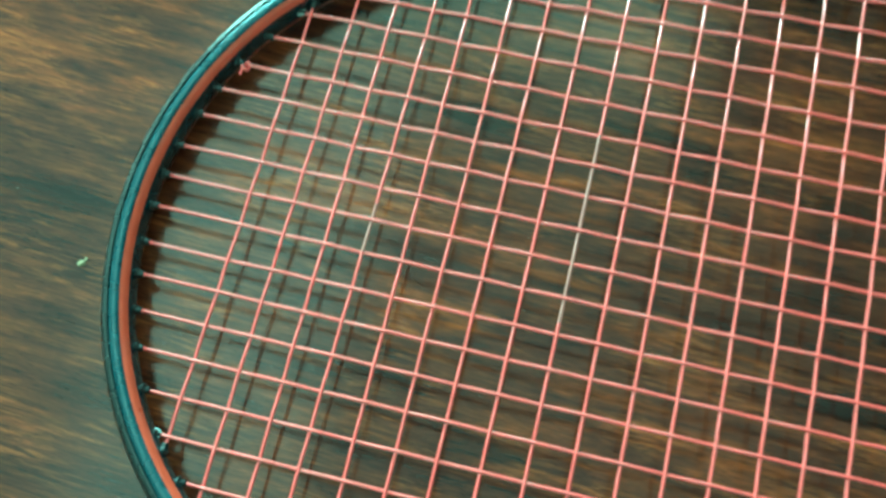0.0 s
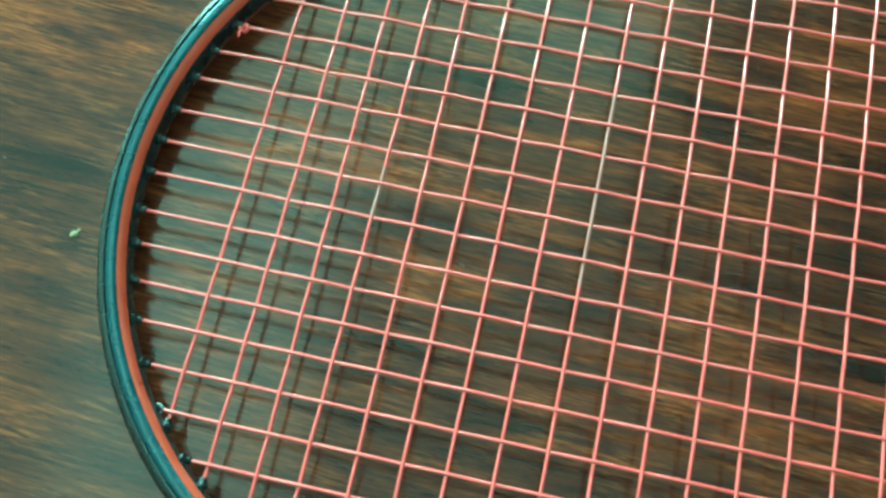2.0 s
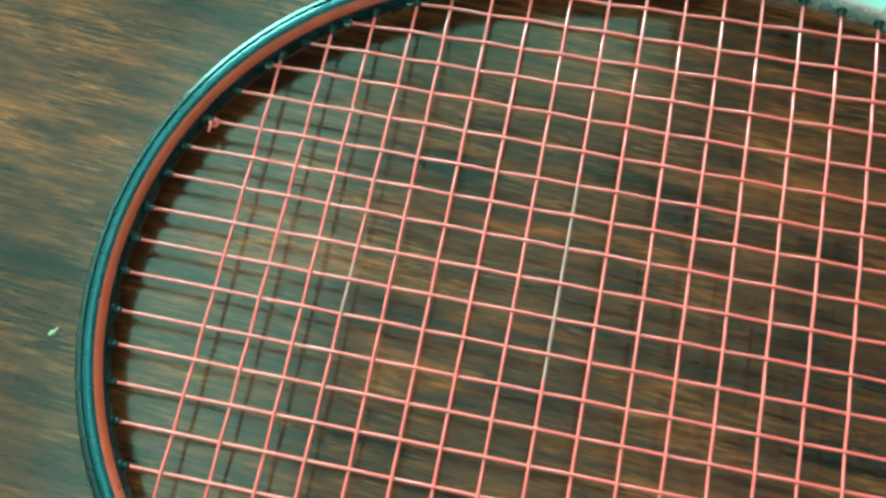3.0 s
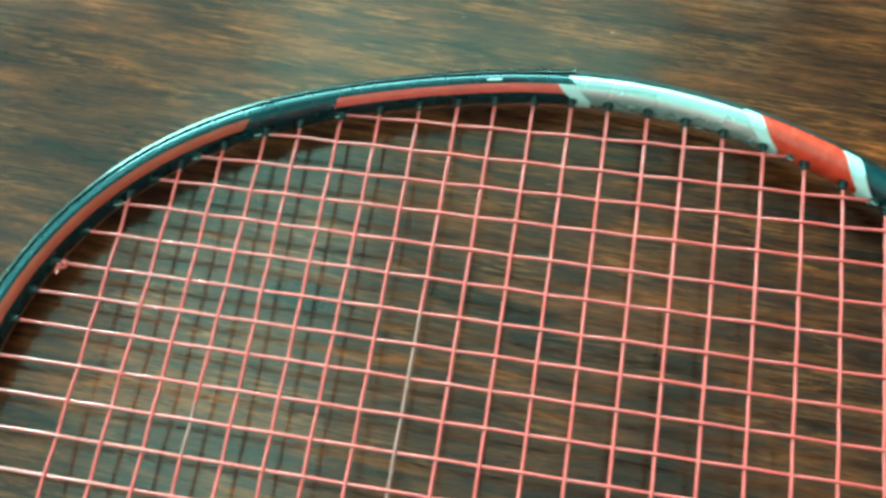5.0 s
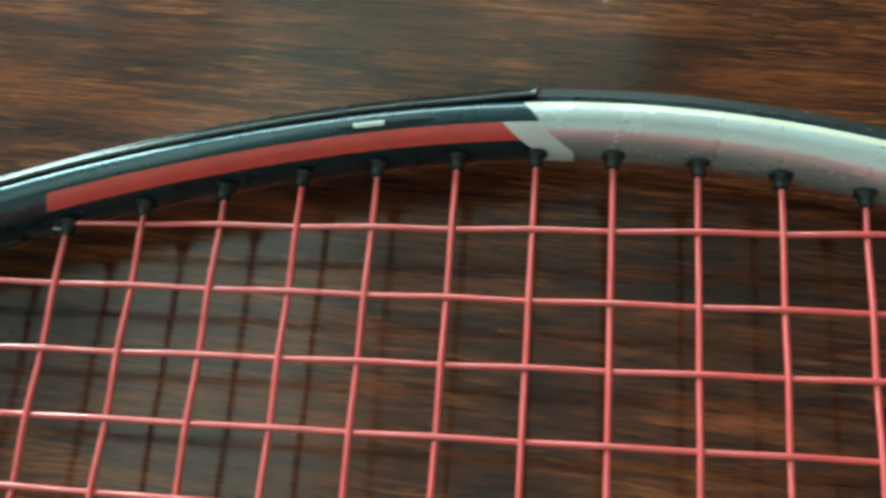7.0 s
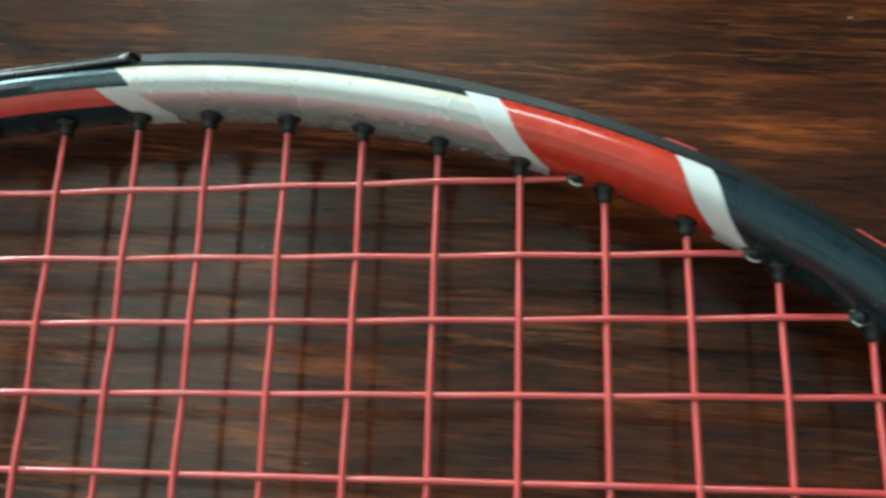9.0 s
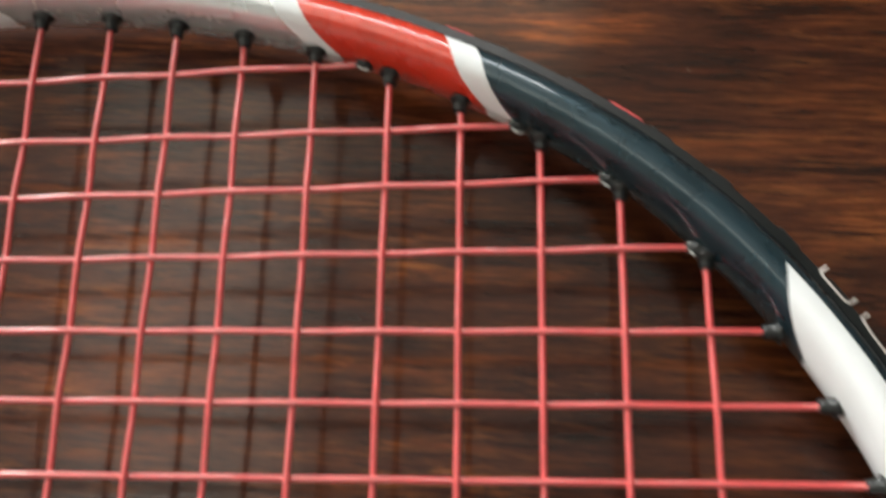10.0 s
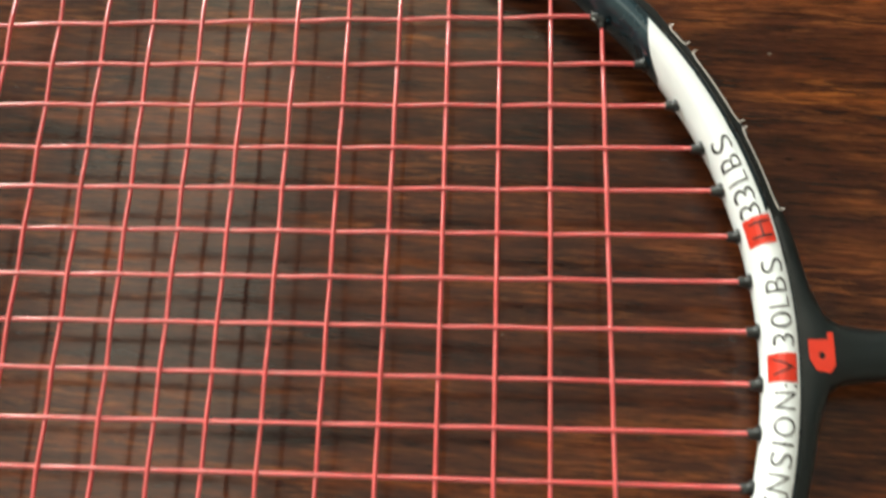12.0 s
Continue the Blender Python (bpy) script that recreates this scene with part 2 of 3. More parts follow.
def north_wall():
    """The wall with its low, middle and high window openings, y from 1.26 to 1.38."""
    bm = bmesh.new()
    blocks = ((-1.92, 2.32, FLOOR, 0.08), (-1.92, 2.32, 1.95, 2.0), (-1.92, -1.50, 0.08, 1.19), (-0.80, 2.32, 0.08, 0.93),
              (-0.80, -0.76, 0.93, 1.19), (0.36, 2.32, 0.93, 1.19), (-1.92, 2.32, 1.19, 1.63),
              (-1.92, -0.76, 1.63, 1.95), (0.20, 2.32, 1.63, 1.95))
    for a, b, c, d in blocks:
        bmesh.ops.create_cube(bm, size=1.0, matrix=Matrix.Translation(((a + b) / 2, 1.32, (c + d) / 2)) @ Matrix.Diagonal((b - a, 0.12, d - c, 1)))
    return bm


setting("wall_north", north_wall(), PLASTER, "pale plaster wall with three bright window openings")

# unseen ceiling lamp, set by the pale band on the varnish, widened for its haze
lamp_thing = tagged(new("ceiling_light"), "long white ceiling lamp with a milky diffuser", "ceiling light")
part("housing", box_bm(0.54, 2.30, 0.04, 0.004, (-0.70, 0.05, 1.98)), GLAZE, lamp_thing)
part("diffuser", box_bm(0.50, 2.26, 0.03, 0.004, (-0.70, 0.05, 1.952)), DIFFUSER, lamp_thing, "glowing milky diffuser")

# ---- the table ----
table = tagged(new("table"), "dark varnished wooden table with a glossy streaked top", "table")
top_bm = box_bm(1.50, 0.90, 0.035, 0.004, (0.12, 0.02, -0.0175))
part("tabletop", top_bm, WOOD, table, "dark brown wood grain under glossy varnish")
for x in (-0.55, 0.79):
    for y in (-0.36, 0.40):
        part("leg", box_bm(0.06, 0.06, TABLE_H - 0.035, 0.004, (x, y, FLOOR + (TABLE_H - 0.035) / 2)), WOOD, table)

# ---- the racket ----
racket = tagged(new("badminton_racket"), "black, red and white badminton racket with coral strings on a table", "racket")
racket.matrix_world = TILT

# head outline: distance of the inner wall from a centre on the axis, in cm, by angle
CX = 0.5
COEF = (11.016, -0.273, 1.345, -0.19, 0.026, 0.012, -0.054)


def rim(theta):
    r = sum(c * math.cos(k * theta) for k, c in enumerate(COEF)) + 0.08 * math.exp(-(theta / 0.30) ** 2)
    return Vector((CX + r * math.cos(theta), r * math.sin(theta)))


def rim_frame(theta):
    """Point on the outline, tangent (towards growing angle) and outward normal."""
    p = rim(theta)
    t = (rim(theta + 1e-3) - rim(theta - 1e-3)).normalized()
    return p, t, Vector((t.y, -t.x))


# arc length along the outline, from the shaft axis (angle 0) by +y to the tip (angle pi)
STEPS = 4000
TH = np.linspace(0, math.pi, STEPS + 1)
PTS = np.array([rim(a) for a in TH])
ARC = np.concatenate([[0], np.cumsum(np.hypot(*np.diff(PTS, axis=0).T))])
LONG = ARC[-1]


def angle_at(s):
    """Angle for an arc length, negative on the -y side."""
    return math.copysign(float(np.interp(abs(s), ARC, TH)), s)


def arc_at_x(x):
    return float(np.interp(-x, -PTS[:, 0], ARC))


# frame section: outward distance and height, from the lowest inner point round by the top to the outside
HALF = [(0.06, 0.0), (0.065, 0.14), (0.09, 0.27), (0.14, 0.41), (0.215, 0.512), (0.30, 0.553), (0.375, 0.552), (0.455, 0.541), (0.54, 0.492), (0.59, 0.42), (0.64, 0.30), (0.66, 0.17), (0.61, 0.12), (0.61, 0.0)]


def section_top(n):
    """Height of the upper face at an outward distance."""
    return float(np.interp(n, [p[0] for p in HALF[:12]], [p[1] for p in HALF[:12]]))


FULL = HALF + [(n, -z) for n, z in reversed(HALF[1:-1])]
# paint depth: 0 on the ridge, growing inwards and down, negative outwards
DEPTH = []
for k, (n, z) in enumerate(FULL):
    if k <= 5:
        DEPTH.append(sum(math.dist(HALF[j], HALF[j + 1]) for j in range(k, 5)))
    elif k < 14:
        DEPTH.append(-sum(math.dist(HALF[j], HALF[j + 1]) for j in range(5, k)))
    else:
        DEPTH.append(0.75 if k > 20 else -0.8)

# paint zones along the arc from the shaft (s grows to the tip): limits at the ridge and their slant with depth
S_WHITE = arc_at_x(10.75)
ZONES = [  # (start s at ridge, slant, material) from the shaft to the tip
    (-1.0, 0.0, WHITE), (S_WHITE + 0.30, -1.15, BLACK), (arc_at_x(7.36), -0.85, WHITE), (arc_at_x(6.99), -0.85, RED),
    (arc_at_x(5.10), -0.85, WHITE), (arc_at_x(4.72), -0.85, SILVER), (arc_at_x(0.52), -0.75, WHITE), (arc_at_x(0.09), -0.75, TIP_RED),
    (arc_at_x(-5.15), 0.5, BLACK), (arc_at_x(-7.2), 0.9, TIP_DARK_RED)]
S_GUARD = arc_at_x(0.52)
PAINTS = [WHITE, BLACK, RED, SILVER, TIP_RED, CREAM_GLINT, TIP_DARK_RED]


def slant_at(s):
    return float(np.interp(s, [z[0] for z in ZONES[1:]], [z[1] for z in ZONES[1:]]))


def frame_mesh():
    """The hoop; its rings lean with the slant of the paint edges, which so run along rings."""
    edges = [0.0] + [z[0] for z in ZONES[1:]] + [LONG]
    half = []
    for a, b in zip(edges, edges[1:]):
        count = max(3, int((b - a) / 0.10))
        half += [a + (b - a) * k / count for k in range(count)]
    ss = [(s, 1) for s in half] + [(LONG, 1)] + [(s, -1) for s in reversed(half[1:])]
    m = len(FULL)
    verts, faces, index = [], [], []
    for s, sign in ss:
        ease = min(1.0, s / 1.5, (LONG - s) / 1.5)
        for (out, z), depth in zip(FULL, DEPTH):
            p, t, n = rim_frame(angle_at(sign * (s + ease * slant_at(s) * max(-0.3, min(0.62, depth)))))
            q = p + n * out
            verts.append((q.x * CM, q.y * CM, z * CM))
    count = len(ss)
    for k in range(count):
        a, b = k * m, ((k + 1) % count) * m
        s = (ss[k][0] + ss[(k + 1) % count][0]) / 2
        mat = WHITE
        for start, slant, paint_mat in ZONES:
            if s >= start:
                mat = paint_mat
        for j in range(m):
            i = (j + 1) % m
            faces.append((a + j, a + i, b + i, b + j))
            upper = j if j <= 13 else m - 1 - j
            tone = mat
            if upper >= 8 or (s > S_GUARD and upper >= 4):
                tone = BLACK
            elif upper == 7 and (mat is SILVER or mat is WHITE and 2.0 < s < S_WHITE + 0.30):
                tone = BLACK
            elif mat is SILVER and upper == 6:
                tone = CREAM_GLINT
            # the wall below the tip reds: its shade is painted in black
            elif mat in (TIP_RED, TIP_DARK_RED) and s > S_GUARD and upper < 2:
                tone = BLACK
            index.append(PAINTS.index(tone))
    return mesh_of("frame", verts, faces, PAINTS, index)


child("frame", frame_mesh(), racket, "painted hoop in black, red, silver and white")


def strip_mesh(name, s0, s1, section, material, step=0.12, flare=0.0):
    """A closed section swept along the hoop from s0 to s1, cm."""
    count = max(2, int(abs(s1 - s0) / step))
    m = len(section)
    verts, faces = [], []
    for k in range(count + 1):
        s = s0 + (s1 - s0) * k / count
        p, t, n = rim_frame(angle_at(s))
        end = min(s - s0, s1 - s)
        lift = flare * max(0.0, 1 - end / 0.8) ** 2
        for out, z in section:
            q = p + n * (out + lift)
            verts.append((q.x * CM, q.y * CM, z * CM))
    for k in range(count):
        for j in range(m):
            i = (j + 1) % m
            faces.append((k * m + j, k * m + i, (k + 1) * m + i, (k + 1) * m + j))
    faces.append(tuple(range(m)))
    faces.append(tuple(reversed(range(count * m, (count + 1) * m))))
    return mesh_of(name, verts, faces, [material], smooth=False)


# bumper guard round the tip; it covers the top of the hoop's outer half
def tip_strip(name, section, s_end, material, label, flare=0.0):
    """As strip_mesh, but across the tip, from s_end on one side to s_end on the other."""
    half = LONG - s_end
    count = int(2 * half / 0.10)
    m = len(section)
    verts, faces = [], []
    for k in range(count + 1):
        u = -half + 2 * half * k / count
        s = LONG - abs(u)
        p, t, n = rim_frame(angle_at(s if u >= 0 else -s))
        lift = flare * max(0.0, 1 - (half - abs(u)) / 1.2) ** 2
        for out, z in section:
            q = p + n * (out + lift)
            verts.append((q.x * CM, q.y * CM, (z + lift * 0.5) * CM))
    for k in range(count):
        for j in range(m):
            i = (j + 1) % m
            faces.append((k * m + j, k * m + i, (k + 1) * m + i, (k + 1) * m + j))
    faces.append(tuple(range(m)))
    faces.append(tuple(reversed(range(count * m, (count + 1) * m))))
    return child(name, mesh_of(name, verts, faces, [material]), racket, label)


GUARD = [(0.46, 0.548), (0.48, 0.572), (0.54, 0.556), (0.63, 0.485), (0.69, 0.36), (0.72, 0.15), (0.70, 0.0),
         (0.72, -0.15), (0.69, -0.36), (0.64, -0.43), (0.58, -0.50), (0.54, -0.40), (0.55, 0.0), (0.55, 0.44), (0.50, 0.515)]
tip_strip("bumper_guard", GUARD, arc_at_x(0.55), GUARD_BLACK, "black plastic bumper strip round the tip", 0.05)

# ---- strings ----
CROSS_X = (-10.09, -9.01, -8.01, -7.08, -6.14, -5.17, -4.24, -3.27, -2.31, -1.38, -0.41, 0.53, 1.47, 2.43, 3.34, 4.27, 5.26, 6.24, 7.21, 8.16, 9.08, 10.09)
MAIN_Y = (8.80, 7.94, 7.15, 6.33, 5.45, 4.60, 3.73, 2.94, 2.13, 1.27, 0.43, -0.42, -1.28, -2.10, -2.90, -3.74, -4.61, -5.49, -6.33, -7.15, -7.97, -8.80)
# strings that have slipped a little out of square
MAIN_SLOPE = (0.0187, 0.0046, 0.0107, 0.0040, -0.0079, -0.0066, -0.0037, -0.0043, -0.0068, -0.0023, -0.0041, -0.0064, -0.0014, -0.0043, -0.0013, -0.0018, -0.0004, -0.0013, 0.0022, 0.0035, 0.0048, 0.0061)
CROSS_SLOPE = (0.0036, 0.0018, -0.0021, 0.0037, -0.0082, -0.0038, -0.0000, 0.0013, 0.0015, 0.0004, -0.0001, 0.0010, -0.0015, 0.0011, 0.0046, 0.0040, 0.0027, 0.0025, -0.0042, -0.0005, 0.0022, -0.0082)
R_STRING = 0.040
WALL = np.array([rim(a) + rim_frame(a)[2] * 0.07 for a in np.linspace(0, math.pi, 2001)])


def wall_y(x):
    """Half width of the hoop's inside at x."""
    return float(np.interp(-x, -WALL[:, 0], WALL[:, 1]))


def wall_x(y, side):
    """Where the inside wall lies for a distance from the axis, to the shaft (1) or to the tip (-1)."""
    half = WALL[:, 1].argmax()
    w = WALL[:half + 1] if side > 0 else WALL[half:][::-1]
    return float(np.interp(abs(y), w[:, 1], w[:, 0]))


def woven(along, fixed, slope, lo, hi, crossings, flip):
    """Points of a string that goes over and under the others."""
    knots = [(lo, 0.0)] + [(c, 0.025 * (1 if (k + flip) % 2 else -1)) for k, c in enumerate(crossings)] + [(hi, 0.0)]
    pts = []
    for (a, za), (b, zb) in zip(knots, knots[1:]):
        for w in (0.0, 0.3, 0.5, 0.7) if b - a > 0.3 else (0.0,):
            e = w * w * (3 - 2 * w)
            z = za + (zb - za) * e
            s = a + (b - a) * w
            pts.append((s, fixed + slope * s, z) if along == "x" else (fixed + slope * s, s, z))
    pts.append((hi, fixed + slope * hi, 0.0) if along == "x" else (fixed + slope * hi, hi, 0.0))
    return [Vector(p) * CM for p in pts]


def string_part(name, pts, worn=None, axis=1):
    verts, faces = tube(pts, R_STRING * CM, 10)
    index = [0] * len(faces)
    if worn:
        for k, f in enumerate(faces):
            c = sum(verts[i][axis] for i in f) / len(f) / CM
            index[k] = 1 if worn[0] < c < worn[1] else 0
    return child(name, mesh_of(name, verts, faces, [STRING, WORN], index), racket, "coral-red string")


rnd = random.Random(4)
GROMMETS = []
for i, y in enumerate(MAIN_Y):
    k = MAIN_SLOPE[i]
    lo, hi = wall_x(y - 9 * k, -1), wall_x(y + 9 * k, 1)
    lo, hi = wall_x(y + k * lo, -1), wall_x(y + k * hi, 1)
    at = [x + CROSS_SLOPE[j] * y for j, x in enumerate(CROSS_X)]
    inside = [x for x in at if lo + 0.15 < x < hi - 0.15]
    first = at.index(inside[0])
    string_part("main_string", woven("x", y, k, lo, hi, inside, (i + first) % 2))
    GROMMETS += [(lo, y + k * lo, 1, 0), (hi, y + k * hi, -1, 0)]
for j, x in enumerate(CROSS_X):
    k = CROSS_SLOPE[j]
    hi = wall_y(x)
    lo, hi = -wall_y(x - k * hi), wall_y(x + k * hi)
    at = [y + MAIN_SLOPE[i] * x for i, y in enumerate(MAIN_Y)][::-1]
    inside = [y for y in at if lo + 0.15 < y < hi - 0.15]
    first = at.index(inside[0])
    worn = {8: (-1.0, 3.7), 3: (-0.4, 0.9)}.get(j)
    string_part("cross_string", woven("y", x, k, lo, hi, inside, (j + first) % 2), worn)
    GROMMETS += [(x + k * hi, hi, 0, -1), (x + k * lo, lo, 0, 1)]


def grommet_mesh():
    """A flared barrel that points along +x from the wall."""
    rows = [(-0.04, 0.10), (0.012, 0.10), (0.022, 0.138), (0.040, 0.142), (0.058, 0.132), (0.066, 0.096), (0.16, 0.088), (0.20, 0.082), (0.215, 0.066), (0.215, 0.045), (0.10, 0.042)]
    verts, faces = tube([Vector((x * CM, 0, 0)) for x, r in rows], [r * CM for x, r in rows], 12)
    return mesh_of("grommet", verts, faces, [PLASTIC])


def lip_mesh():
    """A pale half ring, painted as the glint on a barrel that two strings share."""
    pts = [Vector((0.04 + 0.14 * math.cos(w), 0.135 * math.sin(w), 0.05)) * CM for w in np.linspace(-0.7, 2.0, 16)]
    verts, faces = tube(pts, 0.019 * CM, 6)
    return mesh_of("lip", verts, faces, [GLINT])


grommet, lip = grommet_mesh(), lip_mesh()
CROSS_ENDS = [(x, y) for x, y, dx, dy in GROMMETS if dy]
for x, y, dx, dy in GROMMETS:
    g = child("grommet", grommet, racket)
    turn = math.degrees(math.atan2(dy, dx)) + rnd.uniform(-5, 5)
    shared = dx and any(math.hypot(x - a, y - b) < 0.55 for a, b in CROSS_ENDS)
    size = 0.78 if shared else 1.0
    g.matrix_local = pose(x * CM, y * CM, 0, 0 if shared else rnd.uniform(0, 60), 0, turn) @ Matrix.Diagonal((size, size, size, 1))
    if shared:
        child("lip", lip, g, "pale half ring painted as the glint on a clear rim").matrix_local = Matrix.Diagonal((1, 1 if (dx < 0) == (y > 0) else -1, 1, 1))

# the knot that ties off a main string at the tip
KX, KY = wall_x(MAIN_Y[6], -1) + 0.27, MAIN_Y[6]
kverts, kfaces = tube([Vector((KX + 0.10 * math.cos(w) * (1 + 0.2 * math.sin(3 * w)), KY + 0.085 * math.sin(w), 0.05 * math.sin(2 * w))) * CM for w in np.linspace(0, 4 * math.pi, 40)], 0.048 * CM, 8)
child("knot", mesh_of("knot", kverts, kfaces, [STRING]), racket, "small coral knot")
kverts, kfaces = tube([Vector((KX - 0.02, KY - 0.05, 0.02)) * CM, Vector((KX - 0.05, KY - 0.16, 0.05)) * CM, Vector((KX - 0.06, KY - 0.27, 0.02)) * CM], 0.04 * CM, 8)
child("string_end", mesh_of("string_end", kverts, kfaces, [STRING]), racket)

# string runs and painted glints of strip edges on the outside of the hoop, from hole to hole, and the black strip
# between them
def arc_of_main(m):
    """Arc length of the shaft-side end of a main string."""
    y = float(np.interp(m, range(1, 23), MAIN_Y))
    half = int(PTS[:, 1].argmax())
    return float(np.interp(y, PTS[:half, 1], ARC[:half]))


for a, b, mat in ((2.5, 2.87, STRING), (4.92, 5.32, PALE), (5.5, 6.97, PALE), (7.1, 8.85, PALE), (1.25, 1.45, STRING)):
    for sign in (1, -1):
        s0, s1 = arc_of_main(b), arc_of_main(a)
        pale = mat is PALE
        pts = []
        for k in range(-1, 18):
            w = min(1.0, max(0.0, k / 16))
            s = s0 + (s1 - s0) * w
            p, t, n = rim_frame(angle_at(sign * s))
            if pale:   # the glint of a strip's edge as a pale bar, its ends turned outwards
                reach = 0.86 if k in (-1, 17) else 0.745 + 0.03 * max(0.0, 1 - min(w, 1 - w) * 10)
            else:
                reach = 0.66 + 0.19 * min(1.0, min(w, 1 - w) * 14)
            q = p + n * reach
            pts.append(Vector((q.x, q.y, 0.27 if pale else 0.05)) * CM)
        v, f = tube(pts, (0.015 if pale else 0.042) * CM, 8)
        if pale:
            child("strip_glint", mesh_of("strip_glint", v, f, [PALE]), racket, "glint on the edge of the outer strip, painted pale")
        else:
            child("outer_string", mesh_of("outer_string", v, f, [mat]), racket, "string run on the outside of the hoop")
OUTER = [(0.58, 0.22), (0.65, 0.30), (0.77, 0.27), (0.82, 0.0), (0.77, -0.22), (0.65, -0.26), (0.58, -0.20)]
for sign in (1, -1):
    me = strip_mesh("grommet_strip", sign * 2.2, sign * arc_at_x(0.6), OUTER, PLASTIC)
    child("grommet_strip", me, racket, "black plastic strip along the outside")

# ---- throat joint, shaft and grip ----
def loft(name, rows, material, sides=40, power=2.0):
    """Rounded sections along x: rows of x, half width, half height, cm."""
    verts, faces = [], []
    for x, a, b in rows:
        for k in range(sides):
            w = 2 * math.pi * k / sides
            c, s = math.cos(w), math.sin(w)
            e = 2 / power
            verts.append((x * CM, a * math.copysign(abs(c) ** e, c) * CM, b * math.copysign(abs(s) ** e, s) * CM))
    for k in range(len(rows) - 1):
        for j in range(sides):
            i = (j + 1) % sides
            faces.append((k * sides + j, k * sides + i, (k + 1) * sides + i, (k + 1) * sides + j))
    faces.append(tuple(reversed(range(sides))))
    faces.append(tuple(range((len(rows) - 1) * sides, len(rows) * sides)))
    return mesh_of(name, verts, faces, [material])


JOINT = [(12.70, 3.2, 0.28), (12.85, 2.95, 0.36), (13.0, 2.55, 0.41), (13.15, 2.02, 0.44), (13.3, 1.28, 0.45), (13.5, 0.68, 0.45), (13.75, 0.49, 0.44), (14.1, 0.435, 0.42), (14.6, 0.40, 0.40), (15.4, 0.37, 0.37)]
child("throat_joint", loft("throat_joint", JOINT, JOINT_BLACK, 48, 2.6), racket, "black joint between hoop and shaft")
child("shaft", loft("shaft", [(15.2, 0.36, 0.36), (22.0, 0.355, 0.355), (36.0, 0.36, 0.36)], JOINT_BLACK, 24), racket, "thin black shaft")
child("grip", loft("grip", [(34.8, 0.55, 0.55), (35.6, 0.85, 0.82), (37.5, 1.18, 1.05), (40.0, 1.28, 1.12), (52.4, 1.30, 1.14), (53.0, 1.38, 1.2), (53.6, 1.36, 1.18), (53.8, 1.2, 1.0)], PLASTIC, 32, 3.0), racket, "black wrapped grip")

# ---- print on the white throat ----
def on_hoop(s, n, lift=0.006):
    p, t, out = rim_frame(angle_at(s))
    q = p + out * n
    return (q.x * CM, q.y * CM, (section_top(n) + lift) * CM)


def glyph(ch, s, n0, height, width, material, parent, lift=0.014):
    """One character on the hoop: it stands with its head inwards and reads towards +y."""
    cu = bpy.data.curves.new("glyph", "FONT")
    cu.body, cu.size, cu.resolution_u = ch, 1.0, 4
    cu.offset = -0.014
    tmp = new("glyph_source", cu)
    bpy.context.view_layer.update()
    me = bpy.data.meshes.new_from_object(tmp.evaluated_get(bpy.context.evaluated_depsgraph_get()))
    bpy.data.objects.remove(tmp)
    xs = [v.co.x for v in me.vertices]
    x0, x1 = min(xs), max(xs)
    y1 = max(0.66, max(v.co.y for v in me.vertices))
    bm = bmesh.new()
    bm.from_mesh(me)
    for k in range(1, 14):
        bmesh.ops.bisect_plane(bm, geom=bm.verts[:] + bm.edges[:] + bm.faces[:], plane_co=(0, k * 0.055, 0), plane_no=(0, 1, 0))
    for v in bm.verts:
        u = (v.co.x - x0) / max(1e-6, x1 - x0)
        h = v.co.y / max(0.3, y1)
        v.co = on_hoop(s + u * width, n0 - h * height, lift)
    bmesh.ops.triangulate(bm, faces=bm.faces[:])
    bmesh.ops.recalc_face_normals(bm, faces=bm.faces[:])
    return part("letter", bm, material, parent)


def patch(name, s0, s1, n0, n1, material, parent, lift=0.014):
    bm = bmesh.new()
    rows = [[bm.verts.new(on_hoop(s0 + (s1 - s0) * a / 8, n0 + (n1 - n0) * b / 10, lift)) for b in range(11)] for a in range(9)]
    for a in range(8):
        for b in range(10):
            bm.faces.new((rows[a][b], rows[a + 1][b], rows[a + 1][b + 1], rows[a][b + 1]))
    bmesh.ops.recalc_face_normals(bm, faces=bm.faces[:])
    return part(name, bm, material, parent)


def write(text, spans, n0=0.465, height=0.31):
    """Characters one by one, each over its stretch of the hoop."""
    for ch, (s0, s1) in zip(text, spans):
        glyph(ch, s0, n0, height, s1 - s0, INK, racket)


write("33LBS", ((2.20, 2.41), (2.48, 2.71), (2.81, 3.00), (3.08, 3.31), (3.43, 3.68)), 0.37, 0.28)
patch("print_box", 1.70, 2.18, 0.09, 0.49, BOXRED, racket)
glyph("H", 1.81, 0.45, 0.31, 0.28, INK, racket, 0.022)
write("30LBS", ((0.03, 0.22), (0.31, 0.57), (0.64, 0.82), (0.89, 1.12), (1.21, 1.44)))
patch("print_box", -0.53, -0.08, 0.09, 0.49, BOXRED, racket)
glyph("V", -0.44, 0.45, 0.31, 0.28, INK, racket, 0.022)
write("TENSION", ((-2.83, -2.60), (-2.48, -2.29), (-2.20, -1.94), (-1.83, -1.61), (-1.50, -1.46), (-1.37, -1.07), (-0.95, -0.69)))
glyph(":", -0.62, 0.48, 0.30, 0.05, INK, racket)


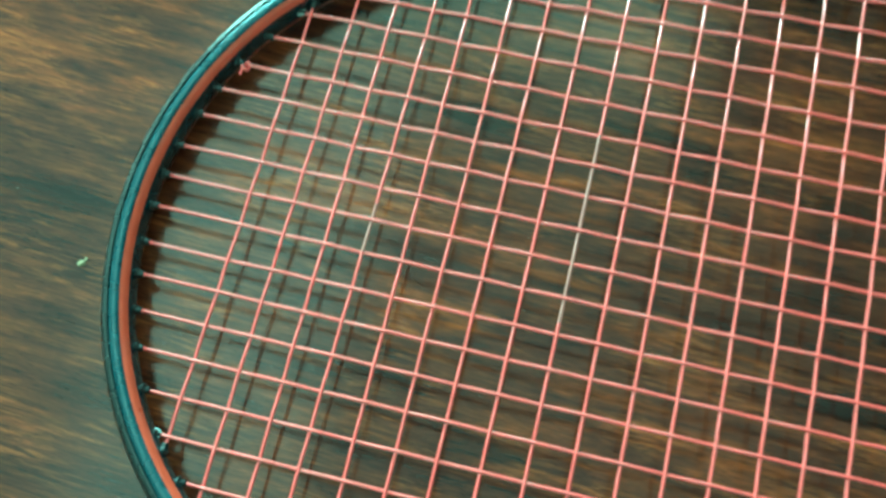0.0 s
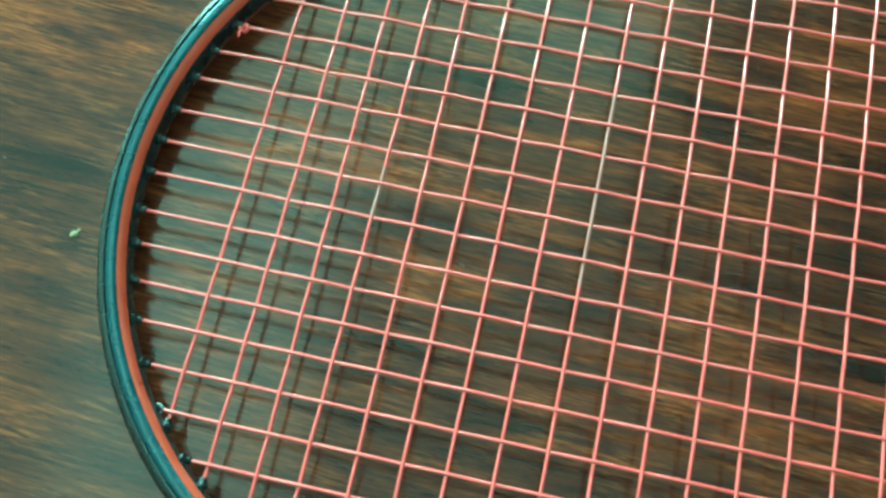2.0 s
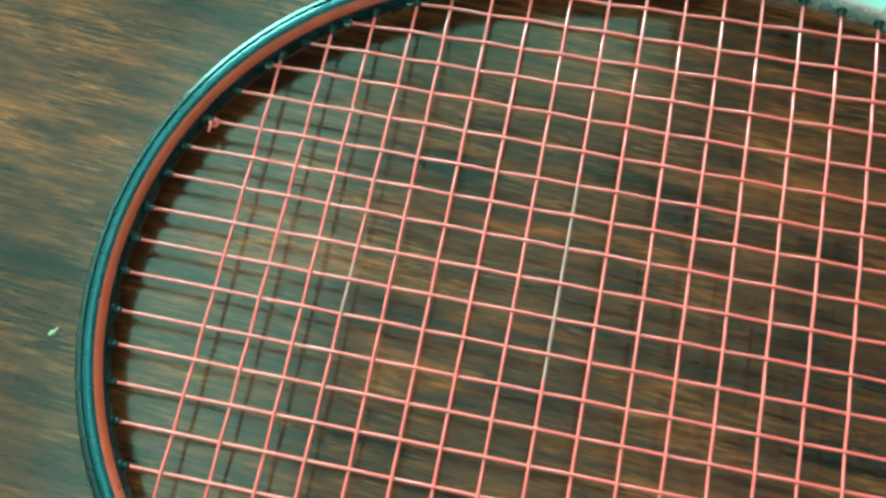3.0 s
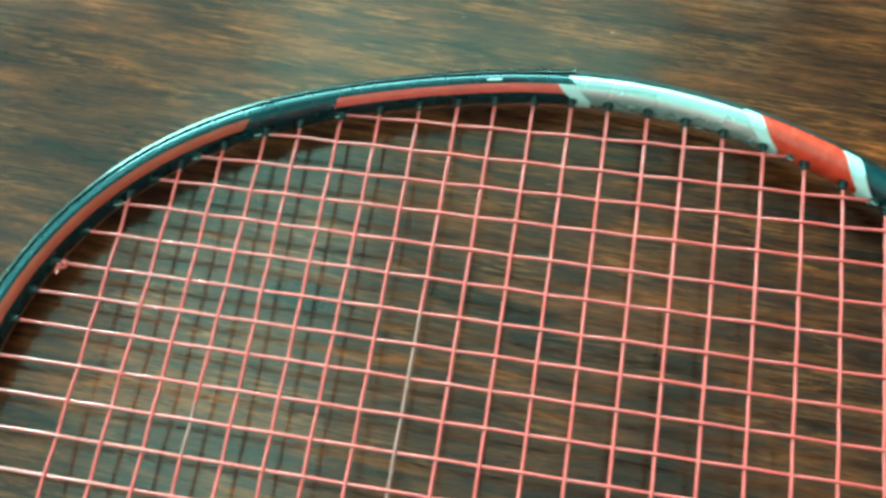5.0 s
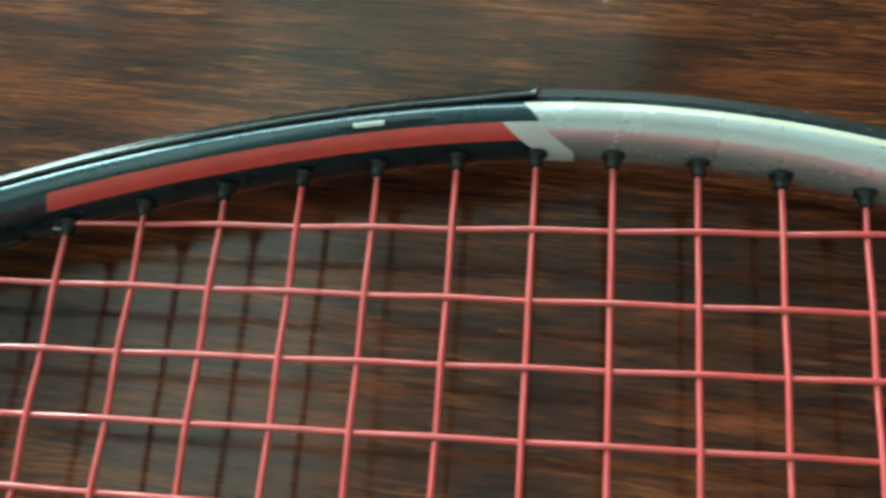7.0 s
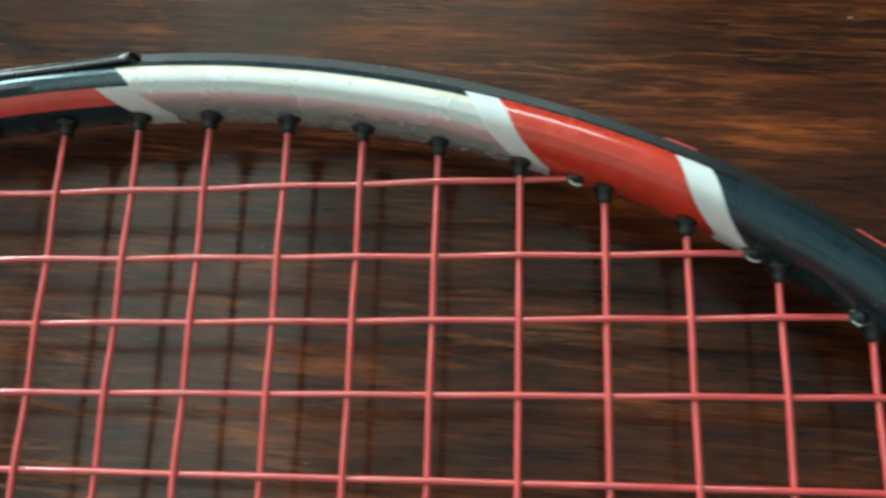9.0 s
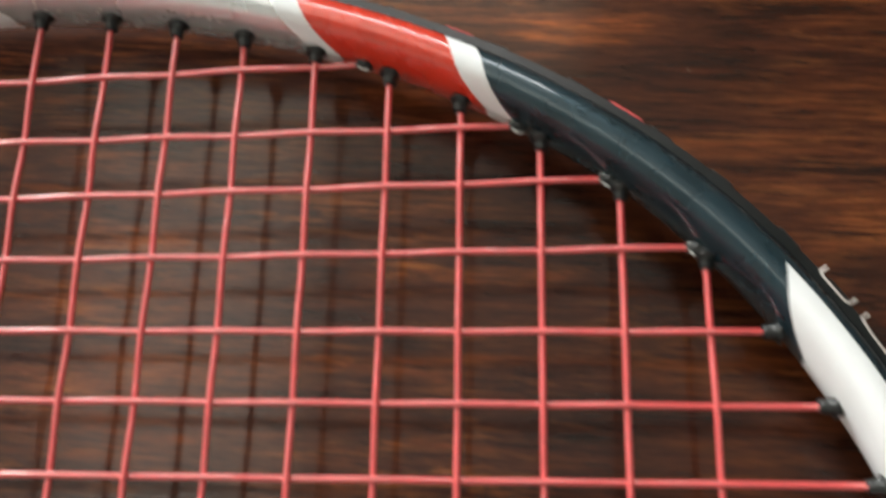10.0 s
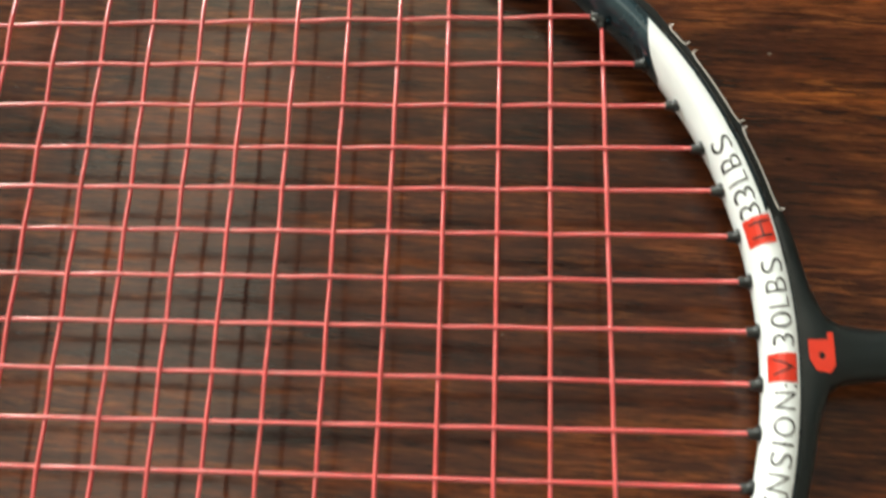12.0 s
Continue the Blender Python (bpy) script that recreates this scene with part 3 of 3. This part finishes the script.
def emblem():
    """A plain red patch with a small hole on the joint."""
    bm = bmesh.new()
    outer = [(13.17, 0.16), (13.17, -0.14), (13.27, -0.34), (13.48, -0.38), (13.57, -0.26), (13.57, 0.28), (13.48, 0.28), (13.48, 0.16)]
    hole = [(13.37 + 0.055 * math.cos(w), -0.10 + 0.06 * math.sin(w)) for w in np.linspace(0, 2 * math.pi, 8, endpoint=False)]
    edges = []
    for ring in (outer, hole):
        vs = [bm.verts.new((x * CM, y * CM, 0.462 * CM)) for x, y in ring]
        edges += [bm.edges.new((vs[k], vs[(k + 1) % len(vs)])) for k in range(len(vs))]
    bmesh.ops.triangle_fill(bm, edges=edges, use_beauty=True)
    solid = bmesh.ops.extrude_face_region(bm, geom=bm.faces[:])
    bmesh.ops.translate(bm, verts=[v for v in solid["geom"] if isinstance(v, bmesh.types.BMVert)], vec=(0, 0, -0.0003))
    bmesh.ops.recalc_face_normals(bm, faces=bm.faces[:])
    return bm


part("emblem", emblem(), BOXRED, racket, "small red printed patch")


# ---- a crumb on the table ----
def crumb_bm():
    bm = bmesh.new()
    bmesh.ops.create_icosphere(bm, subdivisions=2, radius=1.0)
    for v in bm.verts:
        k = 1 + 0.45 * noise.noise(v.co * 1.7)
        v.co = Vector((v.co.x * 0.0011 * k, v.co.y * 0.0007 * k, 0.0004 * (v.co.z * k + 1.0)))
    return bm


CRUMB = paint("crumb", (0.34, 0.27, 0.16), 0.8, 0.0)
for x, y, turn, size in ((-0.1372, -0.0199, 35, 0.95), (-0.1366, -0.0187, 80, 0.5)):
    c = part("crumb", crumb_bm(), CRUMB, None)
    c.matrix_world = pose(x, y, 0.0, 0, 0, turn) @ Matrix.Diagonal((size, size, size, 1))
    tagged(c, "tiny pale crumb lying on the dark table", "crumb", "crumbs on the table")


# ---- small parts of the hoop ----
def tab_mesh():
    """A rounded tooth of the outer strip."""
    bm = box_bm(0.34 * CM, 0.13 * CM, 0.26 * CM, 0.05 * CM)
    me = bpy.data.meshes.new("tab")
    bm.to_mesh(me)
    bm.free()
    me.materials.append(PLASTIC)
    return me


tab = tab_mesh()
for m in (1.0, 1.6, 2.25, 3.05, 3.7, 4.5, 5.15, 7.02, 8.98):
    for sign in (1, -1):
        p, t, n = rim_frame(angle_at(sign * arc_of_main(m)))
        q = (p + n * 0.79) * CM
        child("tab", tab, racket).matrix_local = pose(q.x, q.y, 0.0002, 0, 0, math.degrees(math.atan2(t.y, t.x)) + rnd.uniform(-4, 4))


def oval(name, s0, s1, n0, n1, material, lift):
    """A thin oval laid on the hoop's upper face."""
    bm = bmesh.new()
    centre = bm.verts.new(on_hoop((s0 + s1) / 2, (n0 + n1) / 2, lift))
    rings = []
    for r in (0.5, 1.0):
        rings.append([bm.verts.new(on_hoop((s0 + s1) / 2 + (s1 - s0) / 2 * r * math.cos(w), (n0 + n1) / 2 + (n1 - n0) / 2 * r * math.sin(w), lift if r < 1 else lift * 0.3)) for w in np.linspace(0, 2 * math.pi, 28, endpoint=False)])
    for k in range(28):
        j = (k + 1) % 28
        bm.faces.new((centre, rings[0][k], rings[0][j]))
        bm.faces.new((rings[0][k], rings[1][k], rings[1][j], rings[0][j]))
    bmesh.ops.recalc_face_normals(bm, faces=bm.faces[:])
    return part(name, bm, material, racket)


DECAL = paint("decal_matte", (0.004, 0.012, 0.018), 0.55, 0.0)
oval("decal", arc_at_x(-0.60), arc_at_x(-1.75), 0.22, 0.37, DECAL, 0.012)
# the oval's bright glint, painted as a pale bar
for x, w in ((-1.20, 0.36),):
    patch("decal_glint", arc_at_x(x), arc_at_x(x) + w, 0.265, 0.325, GLINT, racket, 0.018)
